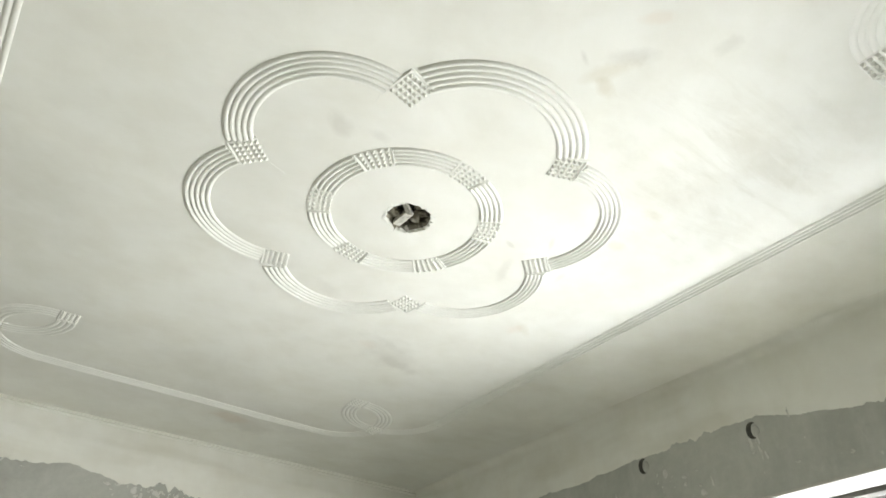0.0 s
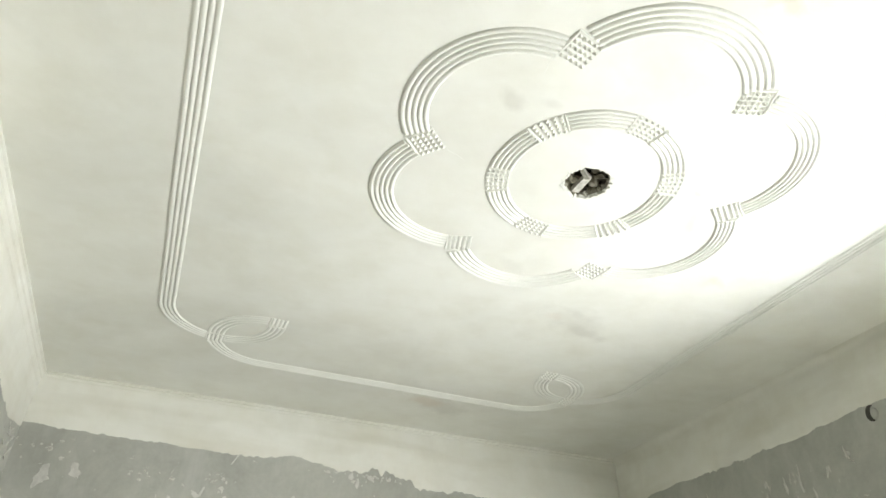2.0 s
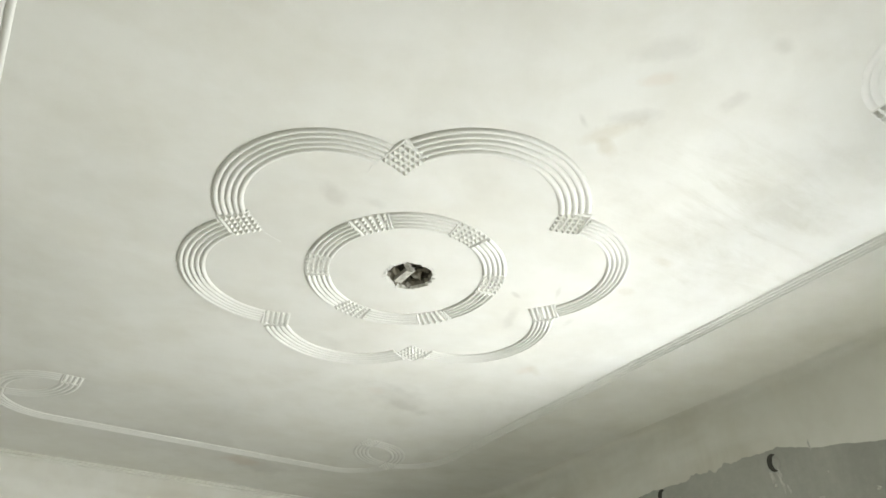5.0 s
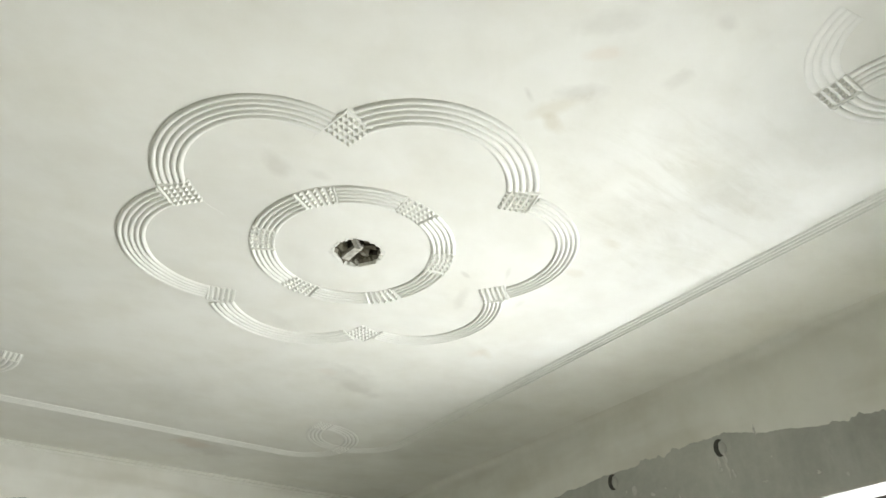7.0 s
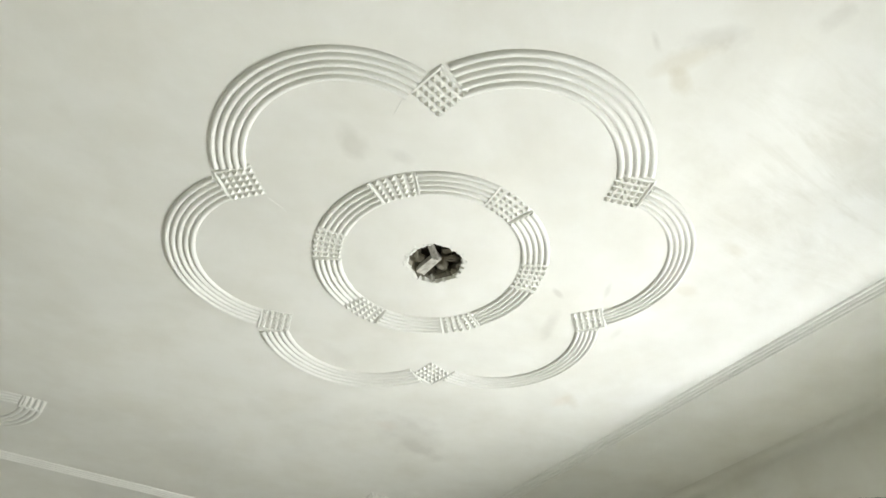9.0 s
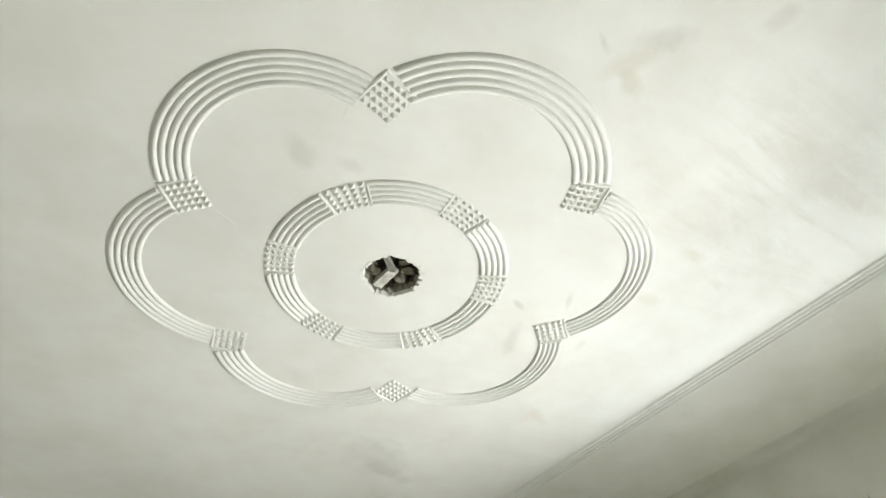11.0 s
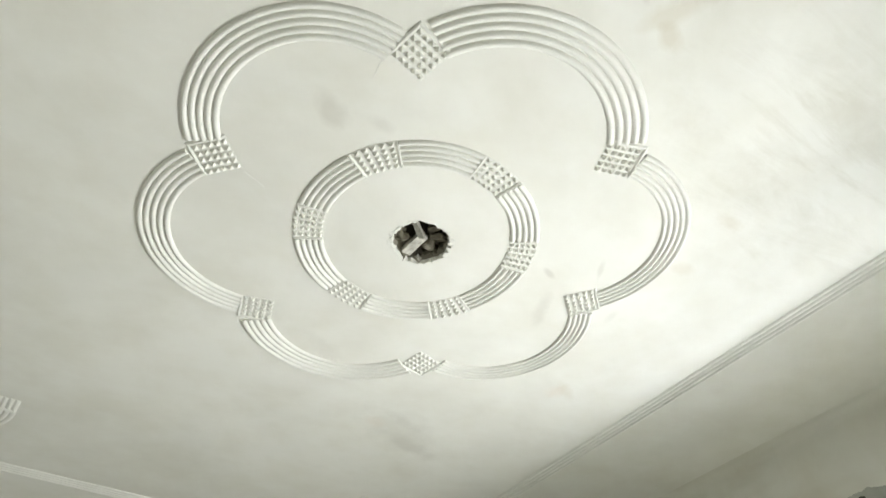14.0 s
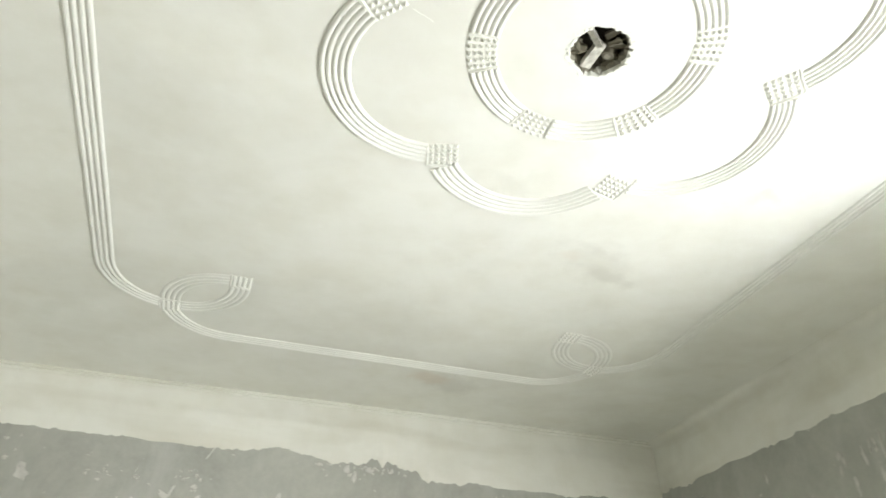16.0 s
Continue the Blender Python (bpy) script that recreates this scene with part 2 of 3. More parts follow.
def shifted(line, by):
    return [(x + sx * by, y + sy * by, sx, sy) for x, y, sx, sy in line]


RISE = 0.0071


def band(name, line, width, count, parent, label="", rise=RISE):
    """A combed band: a thin pad with count rounded ridges along the line."""
    pad = part(name, sweep(line, [(-width / 2, -0.002), (-width / 2, 0.0003), (width / 2, 0.0003), (width / 2, -0.002)]), relief, parent, label)
    pitch = width / count
    for k in range(count):
        ridge = part("ridge", sweep(shifted(line, (k + 0.5) * pitch - width / 2), rod_section(pitch * 0.97, rise)), relief, pad)
        smooth(ridge, 60)
    return pad


def stud_mesh():
    """A worn four-sided point, 1 wide and 1 deep, point downwards."""
    bm = bmesh.new()
    lo = [bm.verts.new((x * 0.5, y * 0.5, 0.25)) for x, y in ((-1, -1), (1, -1), (1, 1), (-1, 1))]
    hi = [bm.verts.new((x * 0.09 - 0.02, y * 0.09, -1)) for x, y in ((-1, -1), (1, -1), (1, 1), (-1, 1))]
    for i in range(4):
        bm.faces.new((lo[i], lo[(i + 1) % 4], hi[(i + 1) % 4], hi[i]))
    bm.faces.new(hi[::-1])
    bm.faces.new(lo)
    bmesh.ops.recalc_face_normals(bm, faces=bm.faces)
    me = bpy.data.meshes.new("stud")
    bm.to_mesh(me)
    bm.free()
    me.materials.append(relief)
    return me


STUD = stud_mesh()


def stud(parent, x, y, turn, wide, deep, tall):
    ob = new("stud", STUD)
    ob.parent = parent
    j = random.Random(int(x * 9000) * 31 + int(y * 9000))
    ob.matrix_basis = pose(x + j.uniform(-.0006, .0006), y + j.uniform(-.0006, .0006), H, 0, 0, turn + j.uniform(-3, 3)) @ Matrix.Diagonal((wide, deep, tall * j.uniform(0.85, 1.1), 1))
    return ob


def badge(name, x, y, turn, side, count, parent, bars):
    """A combed-across square of points, with raised bars along the named sides (in the square's own frame)."""
    m = pose(x, y, H, 0, 0, turn)
    bm = box(-side / 2, -side / 2, -0.0006, side / 2, side / 2, 0.002)
    bmesh.ops.transform(bm, matrix=m, verts=bm.verts)
    pad = part(name, bm, relief, parent)
    bar = 0.010
    lo = [-side / 2 + (bar if any(b[k] < 0 for b in bars) else 0) for k in (0, 1)]
    hi = [side / 2 - (bar if any(b[k] > 0 for b in bars) else 0) for k in (0, 1)]
    px, py = (hi[0] - lo[0]) / count, (hi[1] - lo[1]) / count
    for i in range(count):
        for k in range(count):
            p = m @ Vector((lo[0] + (i + 0.5) * px, lo[1] + (k + 0.5) * py, 0))
            stud(pad, p.x, p.y, turn, px * 0.86, py * 0.86, 0.0092)
    for bx, by in bars:
        h, e = side / 2 - bar / 2, side / 2
        a = m @ Vector((bx * h - by * e, by * h - bx * e, 0))
        c = m @ Vector((bx * h + by * e, by * h + bx * e, 0))
        smooth(part("edge_bar", sweep(straight(a.x, a.y, c.x, c.y, 6), rod_section(bar, 0.0052), 0.25), relief, pad), 60)
    return pad


# ---- the large structure ----
def wall(name, x0, y0, x1, y1, label):
    return tagged(part(name, box(x0, y0, 0, x1, y1, H + 0.1), cement), label, "wall", kind="structure")


wall("wall_north", WEST - WALL, NORTH, EAST + WALL, NORTH + WALL, "grey cement plastered wall under a ragged band of white putty")
wall("wall_south", WEST - WALL, SOUTH - WALL, EAST + WALL, SOUTH, "plain grey cement plastered wall behind")
wall("wall_west", WEST - WALL, SOUTH, WEST, NORTH, "grey cement plastered wall with white putty at its top")


def wall_with_window():
    bm = bmesh.new()
    x0, x1 = EAST, EAST + WALL
    for y0, z0, y1, z1 in ((SOUTH, 0, WIN_Y0, H + 0.1), (WIN_Y1, 0, NORTH, H + 0.1), (WIN_Y0, 0, WIN_Y1, WIN_Z0), (WIN_Y0, WIN_Z1, WIN_Y1, H + 0.1)):
        box(x0, y0, z0, x1, y1, z1, bm=bm)
    return tagged(part("wall_east", bm, cement), "grey cement plastered wall, splashed with putty, round the window", "wall", kind="structure")


wall_with_window()
tagged(part("floor", box(WEST - WALL, SOUTH - WALL, -0.1, EAST + WALL, NORTH + WALL, 0), floor_mat), "bare light grey cement floor screed", "floor", kind="structure")


def ground():
    bm = bmesh.new()
    for r0 in ((-600, -600), (600, -600), (600, 600), (-600, 600)):
        bm.verts.new((*r0, -0.12))
    bm.faces.new(bm.verts)
    return tagged(part("ground", bm, yard_mat), "pale dusty yard ground outside the window", "ground", kind="structure")


ground()


def hole_edge(r, k, n, rough=0.07):
    a = 2 * math.pi * k / n
    w = r * (1 + 0.10 * noise.noise((math.cos(a) * 1.7, math.sin(a) * 1.7, 4.0)) + 0.10 * noise.noise((math.cos(a) * 6, math.sin(a) * 6, 9.0)) + rough * noise.noise((math.cos(a) * 9, math.sin(a) * 9, r * 90)))
    return w * math.cos(a), w * math.sin(a)


def ceiling():
    """The slab, with the broken-out hole for the fan hook in its middle."""
    n = 64
    bm = bmesh.new()
    x0, x1, y0, y1 = WEST - 0.1, EAST + 0.1, SOUTH - 0.1, NORTH + 0.1
    rings = []
    for z, r in ((H, 0.0815), (H + 0.003, 0.0795), (H + 0.012, 0.0765), (H + 0.024, 0.071), (H + 0.038, 0.0745), (H + 0.06, 0.079), (H + 0.12, 0.083)):
        rings.append([bm.verts.new((*hole_edge(r, k, n, 0.05 if z < H + 0.01 else 0.12), z)) for k in range(n)])
    for a, b in zip(rings, rings[1:]):
        for k in range(n):
            bm.faces.new((a[k], a[(k + 1) % n], b[(k + 1) % n], b[k]))
    lower = []
    for k in range(n):
        a = 2 * math.pi * k / n
        c, s = math.cos(a), math.sin(a)
        f = min((x1 if c > 0 else -x0) / abs(c) if abs(c) > 1e-6 else 1e9, (y1 if s > 0 else -y0) / abs(s) if abs(s) > 1e-6 else 1e9)
        lower.append(bm.verts.new((c * f, s * f, H)))
    for k in range(n):
        bm.faces.new((rings[0][k], rings[0][(k + 1) % n], lower[(k + 1) % n], lower[k]))
    top = [bm.verts.new((v.co.x, v.co.y, H + 0.16)) for v in lower]
    for k in range(n):
        bm.faces.new((lower[k], lower[(k + 1) % n], top[(k + 1) % n], top[k]))
    bm.faces.new(top)
    ob = part("ceiling", bm, putty)
    ob.data.materials.append(concrete)
    for p in ob.data.polygons:
        if H + 0.012 < p.center.z < H + 0.13:
            p.material_index = 1
    return tagged(ob, "white puttied ceiling with faint smudges and trowel marks", "ceiling", kind="structure")


ceiling()
bm = box(WEST - 0.6, SOUTH - 0.6, H + 0.161, EAST + 0.36, NORTH + 0.6, H + 0.30)
tagged(part("roof_slab", bm, concrete), "concrete roof slab over the room", "roof", kind="structure")


# added slab, no known building: makes the view through the window cream white
bm = box(13.0, -16, -0.12, 13.4, 14, 10.5)
tagged(part("backdrop", bm, backdrop_mat), "plain pale backdrop added beyond the window for its white glare", "facade", kind="structure")


# ---- white putty bands at the tops of the walls ----
def ragged(keys, s, seed):
    """Height of the band's torn lower edge at s along the wall."""
    z = float(np.interp(s, [k[0] for k in keys], [k[1] for k in keys]))
    wild = max(0.0, noise.noise((s * 2.3, seed, 9)) + 0.25)
    torn = noise.noise((s * 5.5, seed, 0)) * 0.022 + wild * (noise.noise((s * 16, seed, 3)) * 0.036 + noise.noise((s * 41, seed, 5)) * 0.024) + noise.noise((s * 90, seed, 7)) * 0.003
    rip = math.exp(-((s - 0.1) / 0.36) ** 2) * (1.0 if seed == 11 else 0.35)
    torn += rip * (noise.noise((s * 13, seed, 13)) * 0.040 + noise.noise((s * 37, seed, 17)) * 0.022)
    return z + torn


BEAD = [(0.0, 0.0), (0.022, 0.0), (0.022, -0.007), (0.014, -0.010), (0.017, -0.020), (0.010, -0.028)]
STEPS = [(0.0, 0.0), (0.030, 0.0), (0.031, -0.012), (0.022, -0.016), (0.021, -0.040), (0.014, -0.045), (0.013, -0.078), (0.008, -0.084)]
COVE = [(0.0, 0.0006)] + [(0.008 + 0.05 * (1 - math.sin(radians(a))), 0.0006 - 0.05 * (1 - math.cos(radians(a)))) for a in range(0, 91, 9)]


def putty_band(name, at, axis, inward, s0, s1, keys, seed, top, label):
    """A thin skin on the wall from the ceiling to a torn edge; axis: the one along the wall; top: its profile below the ceiling."""
    bm = bmesh.new()
    n = round((s1 - s0) / 0.006)
    rows = []
    for k in range(n + 1):
        s = s0 + (s1 - s0) * k / n
        z = ragged(keys, s, seed)
        thick = 0.0045 + 0.0015 * noise.noise((s * 8, seed, 2))
        wave = 0.012 * noise.noise((s * 1.7, seed, 12))
        low = [] if top is COVE else [(0.009, H - 0.120), (0.0125, H - 0.140 + wave), (thick + 0.001, H - 0.158 + wave)]
        low += [(thick, z + 0.012), (0.001, z), (-0.003, z)]
        ring = []
        for out, zz in [(a, H + b) for a, b in top] + low:
            d = at + inward * out
            ring.append(bm.verts.new((s, d, zz) if axis == "x" else (d, s, zz)))
        rows.append(ring)
    m = len(rows[0])
    for r0, r1 in zip(rows, rows[1:]):
        for i in range(m - 1):
            bm.faces.new((r0[i], r0[i + 1], r1[i + 1], r1[i]))
    ob = smooth(part(name, bm, putty_wall), 35)
    return tagged(ob, label, "putty band", kind="structure")


putty_band("trim_north", NORTH, "x", -1, WEST, EAST, [(-1.87, 2.775), (-1.6, 2.755), (-0.75, 2.745), (-0.4, 2.775), (-0.15, 2.725), (0.15, 2.765), (0.34, 2.69), (1.0, 2.685), (1.8, 2.70)], 11, BEAD, "white putty band with a torn lower edge")
putty_band("trim_east", EAST, "y", -1, SOUTH, NORTH - 0.01, [(-2.4, 2.66), (-0.77, 2.648), (-0.5, 2.668), (-0.2, 2.735), (0.02, 2.765), (0.5, 2.755), (1.0, 2.73), (2.5, 2.742)], 23, COVE, "white putty band with a torn lower edge")
putty_band("trim_west", WEST, "y", 1, SOUTH, NORTH - 0.01, [(-2.4, 2.70), (1.7, 2.715), (2.15, 2.67), (2.5, 2.74)], 37, STEPS, "white putty band with a torn lower edge")
putty_band("trim_south", SOUTH, "x", 1, WEST + 0.02, EAST - 0.02, [(-1.9, 2.72), (1.8, 2.72)], 51, BEAD, "white putty band with a torn lower edge")


# ---- the window ----
def window():
    x = EAST
    base = tagged(new("window_1"), "white plaster surround with a narrow brown frame and glass", "window", kind="structure")
    t = 0.012
    for name, y0, z0, y1, z1 in (("soffit_skin", WIN_Y0 + t, WIN_Z1 - t, WIN_Y1 - t, WIN_Z1), ("jamb_skin", WIN_Y1 - t, WIN_Z0, WIN_Y1, WIN_Z1), ("jamb_skin", WIN_Y0, WIN_Z0, WIN_Y0 + t, WIN_Z1)):
        smooth(part(name, box(x - 0.004, y0, z0, x + 0.185, y1, z1, 0.003), white_paint, base))
    part("window_sill", box(x - 0.05, WIN_Y0 + 0.001, WIN_Z0 - 0.04, x + WALL + 0.03, WIN_Y1 - 0.001, WIN_Z0 + 0.012, 0.006), white_paint, base)
    # grey step between skin and frame, much darker than the wall's cement
    for name, y0, z0, y1, z1 in (("inner_stop", WIN_Y0, WIN_Z1 - 0.03, WIN_Y1, WIN_Z1 + 0.002), ("inner_stop", WIN_Y1 - 0.03, WIN_Z0 + 0.012, WIN_Y1 + 0.002, WIN_Z1 - 0.03), ("inner_stop", WIN_Y0 - 0.002, WIN_Z0 + 0.012, WIN_Y0 + 0.03, WIN_Z1 - 0.03)):
        part(name, box(x + 0.187, y0, z0, x + 0.258, y1, z1, 0.002), grey_stop, base, "dark grey stop between white reveal and frame")
    f, d0, d1 = 0.045, x + 0.262, x + 0.302
    for name, y0, z0, y1, z1 in (("window_frame", WIN_Y0, WIN_Z1 - f, WIN_Y1, WIN_Z1 + 0.003), ("window_frame", WIN_Y0, WIN_Z0 + 0.012, WIN_Y1, WIN_Z0 + f),
                                 ("window_frame", WIN_Y1 - f, WIN_Z0 + f, WIN_Y1 + 0.003, WIN_Z1 - f), ("window_frame", WIN_Y0 - 0.003, WIN_Z0 + f, WIN_Y0 + f, WIN_Z1 - f),
                                 ("mullion", -0.485, WIN_Z0 + f, -0.435, WIN_Z1 - f)):
        part(name, box(d0, y0, z0, d1, y1, z1, 0.005), frame_wood, base)
    for y0, z0, y1, z1 in ((WIN_Y0 + 0.03, WIN_Z1 - 0.036, WIN_Y1 - 0.03, WIN_Z1 - 0.028), (WIN_Y1 - 0.036, WIN_Z0 + 0.05, WIN_Y1 - 0.028, WIN_Z1 - 0.036)):
        part("glazing_bead", box(d0 - 0.008, y0, z0, d0 + 0.002, y1, z1, 0.002), white_paint, base, "thin white edge strip")
    for y0, y1 in ((WIN_Y0 + f, -0.485), (-0.435, WIN_Y1 - f)):
        g = part("pane", box(d0 + 0.022, y0, WIN_Z0 + f, d0 + 0.027, y1, WIN_Z1 - f), glass, base, "clear window glass")
        g.visible_shadow = False


window()


# ---- the flower round the fan hole ----
flower = tagged(new("ceiling_flower"), "white combed putty flower of six petals round a fan hole", "ceiling rose")
BADGES = {"a": (-0.317, -0.483), "b": (-0.583, 0.026), "c": (-0.265, 0.501), "d": (0.309, 0.470), "e": (0.548, -0.059), "f": (0.255, -0.517)}
PETALS = [("a", "b", -0.382, -0.174, 0.336, 0.247), ("b", "c", -0.360, 0.217, 0.336, 0.250), ("c", "d", -0.001, 0.353, 0.359, 0.264),
          ("d", "e", 0.366, 0.163, 0.317, 0.242), ("e", "f", 0.337, -0.245, 0.323, 0.245), ("f", "a", -0.025, -0.372, 0.367, 0.268)]
SIDE = 0.103
for k0, k1, cx, cy, ro, ri in PETALS:
    r = (ro + ri) / 2
    ends = [math.degrees(math.atan2(BADGES[k][1] - cy, BADGES[k][0] - cx)) for k in (k0, k1)]
    mid = math.degrees(math.atan2(cy, cx))
    half = math.degrees((SIDE / 2 - 0.002) / r)
    a0 = (ends[0] - mid + 180) % 360 - 180
    a1 = (ends[1] - mid + 180) % 360 - 180
    lo, hi = min(a0, a1) + half, max(a0, a1) - half
    band("petal", arc(cx, cy, r, mid + lo, mid + hi), ro - ri, 5, flower)
for x, y in BADGES.values():
    badge("lozenge", x, y, math.degrees(math.atan2(y, x)) + 45, SIDE, 5, flower, ((1, 0), (0, -1)))

RX, RY, RO, RI = -0.013, -0.003, 0.338, 0.256
CROSS = [-142, -82, -22, 39, 99, 160]
for k, a in enumerate(CROSS):
    b = CROSS[(k + 1) % 6] + (360 if k == 5 else 0)
    band("ring_arc", arc(RX, RY, (RO + RI) / 2, a + 11.5, b - 11.5), RO - RI, 5, flower)
    pad = part("ring_lozenge", sweep(arc(RX, RY, (RO + RI) / 2, a - 11.5, a + 11.5), [(-0.041, -0.002), (-0.041, 0.0012), (0.041, 0.0012), (0.041, -0.002)]), relief, flower)
    for i in range(5):
        for j in range(5):
            t = radians(a - 10 + (i + 0.5) * 4)
            r = RI + (j + 0.5) * (RO - RI) / 5
            stud(pad, RX + r * math.cos(t), RY + r * math.sin(t), math.degrees(t), 0.0140, r * radians(4) * 0.84, 0.0092)
    for e in (a - 10.8, a + 10.8):
        c, s = math.cos(radians(e)), math.sin(radians(e))
        smooth(part("edge_bar", sweep(straight(RX + RI * c, RY + RI * s, RX + RO * c, RY + RO * s, 6), rod_section(0.009, 0.0064), 0.3), relief, pad), 60)

# where the comb overran the lozenges
for pts in (((-0.370, -0.373), (-0.376, -0.408), (-0.375, -0.438)), ((-0.502, 0.032), (-0.468, 0.041), (-0.427, 0.055))):
    line = []
    for (x0, y0), (x1, y1) in zip(pts, pts[1:]):
        line += straight(x0, y0, x1, y1, 3)[:3]
    part("hairline", sweep(line, rod_section(0.0025, 0.0008)), relief, flower)

# ---- the border with a scroll in each corner ----
MX, MY = -0.058, 0.065                    # the border's middle
HX, HY, BW = 1.262, 1.900, 0.075          # half its sizes to its outer edge, its width
BEND = 0.307
border = tagged(new("ceiling_border"), "white combed putty border strip with scrolled corners", "ceiling border")


def mirrored(line, sx, sy):
    """A line drawn for the corner at +x +y, laid into the corner of these signs."""
    return [(MX + sx * x, MY + sy * y, sx * nx, sy * ny) for x, y, nx, ny in line]


def corner_arcs(sx, sy):
    """Both turned ends of the strips at one corner."""
    r = BEND - BW / 2
    for cx, cy, a0, a1 in ((HX - BEND, HY - 0.525, 0, 75), (HX - 0.53, HY - BEND, 90, 21)):
        band("corner_arc", mirrored(arc(cx, cy, r, a0, a1), sx, sy), BW, 4, border, rise=0.0056)


def scroll(sx, sy, dx=0.0):
    """A loop of two quarter turns between a lozenge at the strips' ends and one further in."""
    thing = tagged(new("corner_scroll"), "small white putty scroll in a corner of the ceiling border", "ceiling scroll", "corner scrolls")
    (ox, oy), (ix, iy), h = (0.9875 - dx, 1.645), (0.7225 - dx, 1.379), 0.045
    r = ox - ix - h
    for cx, cy, a0, a1 in ((ix + h, oy - h, 0, -90), (ox - h, iy + h, 90, 180)):
        band("scroll_arc", mirrored(arc(cx, cy, r, a0, a1), sx, sy), 0.082, 4, thing, rise=0.0038)
    for x, y, bars in ((ox, oy, ((sx, 0), (0, -sy))), (ix, iy, ((sx, 0), (0, sy)))):
        badge("lozenge", MX + sx * x, MY + sy * y, 0, 0.088, 4, thing, bars)
    return thing


for sx in (-1, 1):
    for sy in (-1, 1):
        corner_arcs(sx, sy)
        loop = scroll(sx, sy, 0.032 if (sx, sy) == (1, -1) else 0.0)
        if (sx, sy) == (1, -1):
            band("scroll_arc", arc(0.588, -1.486, 0.17, 92, 170), 0.082, 4, loop, rise=0.0020)
for s in (-1, 1):
    x, y = MX + s * (HX - BW / 2), MY + s * (HY - BW / 2)
    band("strip", straight(x, MY - HY + 0.525, x, MY + HY - 0.525), BW, 4, border, rise=0.0056 if s < 0 else 0.0042)
    band("strip", straight(MX - HX + 0.53, y, MX + HX - 0.53, y), BW, 4, border, rise=0.0056)


# ---- in the fan hole ----
def tube(points, radius, sides=10):
    bm = bmesh.new()
    rings = []
    pts = [Vector(p) for p in points]
    for i, p in enumerate(pts):
        way = (pts[min(i + 1, len(pts) - 1)] - pts[max(i - 1, 0)]).normalized()
        u = way.orthogonal().normalized()
        v = way.cross(u)
        rings.append([bm.verts.new(p + radius * (u * math.cos(2 * math.pi * k / sides) + v * math.sin(2 * math.pi * k / sides))) for k in range(sides)])
    for a, b in zip(rings, rings[1:]):
        for k in range(sides):
            bm.faces.new((a[k], a[(k + 1) % sides], b[(k + 1) % sides], b[k]))
    bm.faces.new(rings[0][::-1])
    bm.faces.new(rings[-1])
    return bm


def rough_block(x, y, z, sx, sy, sz, turn, seed, jitter=0.12):
    bm = bmesh.new()
    bmesh.ops.create_cube(bm, size=1)
    bmesh.ops.subdivide_edges(bm, edges=bm.edges, cuts=3, use_grid_fill=True)
    for v in bm.verts:
        v.co += Vector([noise.noise(v.co * 2 + Vector((seed, k * 5, 0))) * jitter for k in range(3)])
    bmesh.ops.transform(bm, matrix=pose(x, y, z, *turn) @ Matrix.Diagonal((sx, sy, sz, 1)), verts=bm.verts)
    return bm


def fan_hook():
    """The hook and its clutter inside the hole."""
    thing = tagged(new("fan_hook"), "dusty steel fan hook fixed in a broken concrete hole", "fan hook")
    part("hook_rod", tube([(-0.085, -0.03, H + 0.07), (-0.03, -0.02, H + 0.055), (0.0, -0.005, H + 0.04), (0.035, 0.012, H + 0.055), (0.09, 0.03, H + 0.07)], 0.007), rusty, thing)
    part("strap", rough_block(-0.021, -0.020, H + 0.030, 0.060, 0.016, 0.012, (10, 12, 34), 3, 0.14), steel, thing, "bent dusty steel strap")
    part("bracket", rough_block(-0.002, 0.029, H + 0.024, 0.076, 0.031, 0.014, (8, -14, -78), 8, 0.08), pvc, thing, "pale dusty slab of broken plaster")
    pipe = smooth(part("pipe_end", tube([(0.038, 0.020, H + 0.024), (0.040, 0.016, H + 0.034), (0.046, -0.006, H + 0.09)], 0.0165, 16), clay, thing))
    part("plug", tube([(0.0375, 0.0205, H + 0.0225), (0.038, 0.020, H + 0.026)], 0.009, 12), concrete, pipe)
    part("hook_plate", rough_block(0.052, -0.020, H + 0.034, 0.050, 0.036, 0.014, (24, -28, 20), 5, 0.16), clay, thing)
    part("hook_arm", rough_block(0.026, -0.046, H + 0.040, 0.016, 0.050, 0.014, (10, 10, 30), 9, 0.16), clay, thing)
    part("chunk", rough_block(0.036, 0.070, H + 0.016, 0.019, 0.017, 0.016, (20, 30, 10), 12, 0.25), pvc, thing, "crumb of broken plaster")
    part("rubble", rough_block(-0.058, 0.022, H + 0.030, 0.030, 0.050, 0.026, (40, 10, 20), 17, 0.45), rubble_mat, thing)
    part("rubble", rough_block(-0.026, 0.066, H + 0.028, 0.05, 0.022, 0.024, (30, 20, 28), 21, 0.45), rubble_mat, thing)
    part("rubble", rough_block(0.066, 0.046, H + 0.034, 0.05, 0.022, 0.026, (30, 10, -50), 27, 0.45), rubble_mat, thing)
    part("back", rough_block(0, 0, H + 0.118, 0.19, 0.19, 0.03, (0, 0, 0), 2, 0.06), shade_concrete, thing, "rough concrete back of the hole, coloured dark for its shade")


fan_hook()


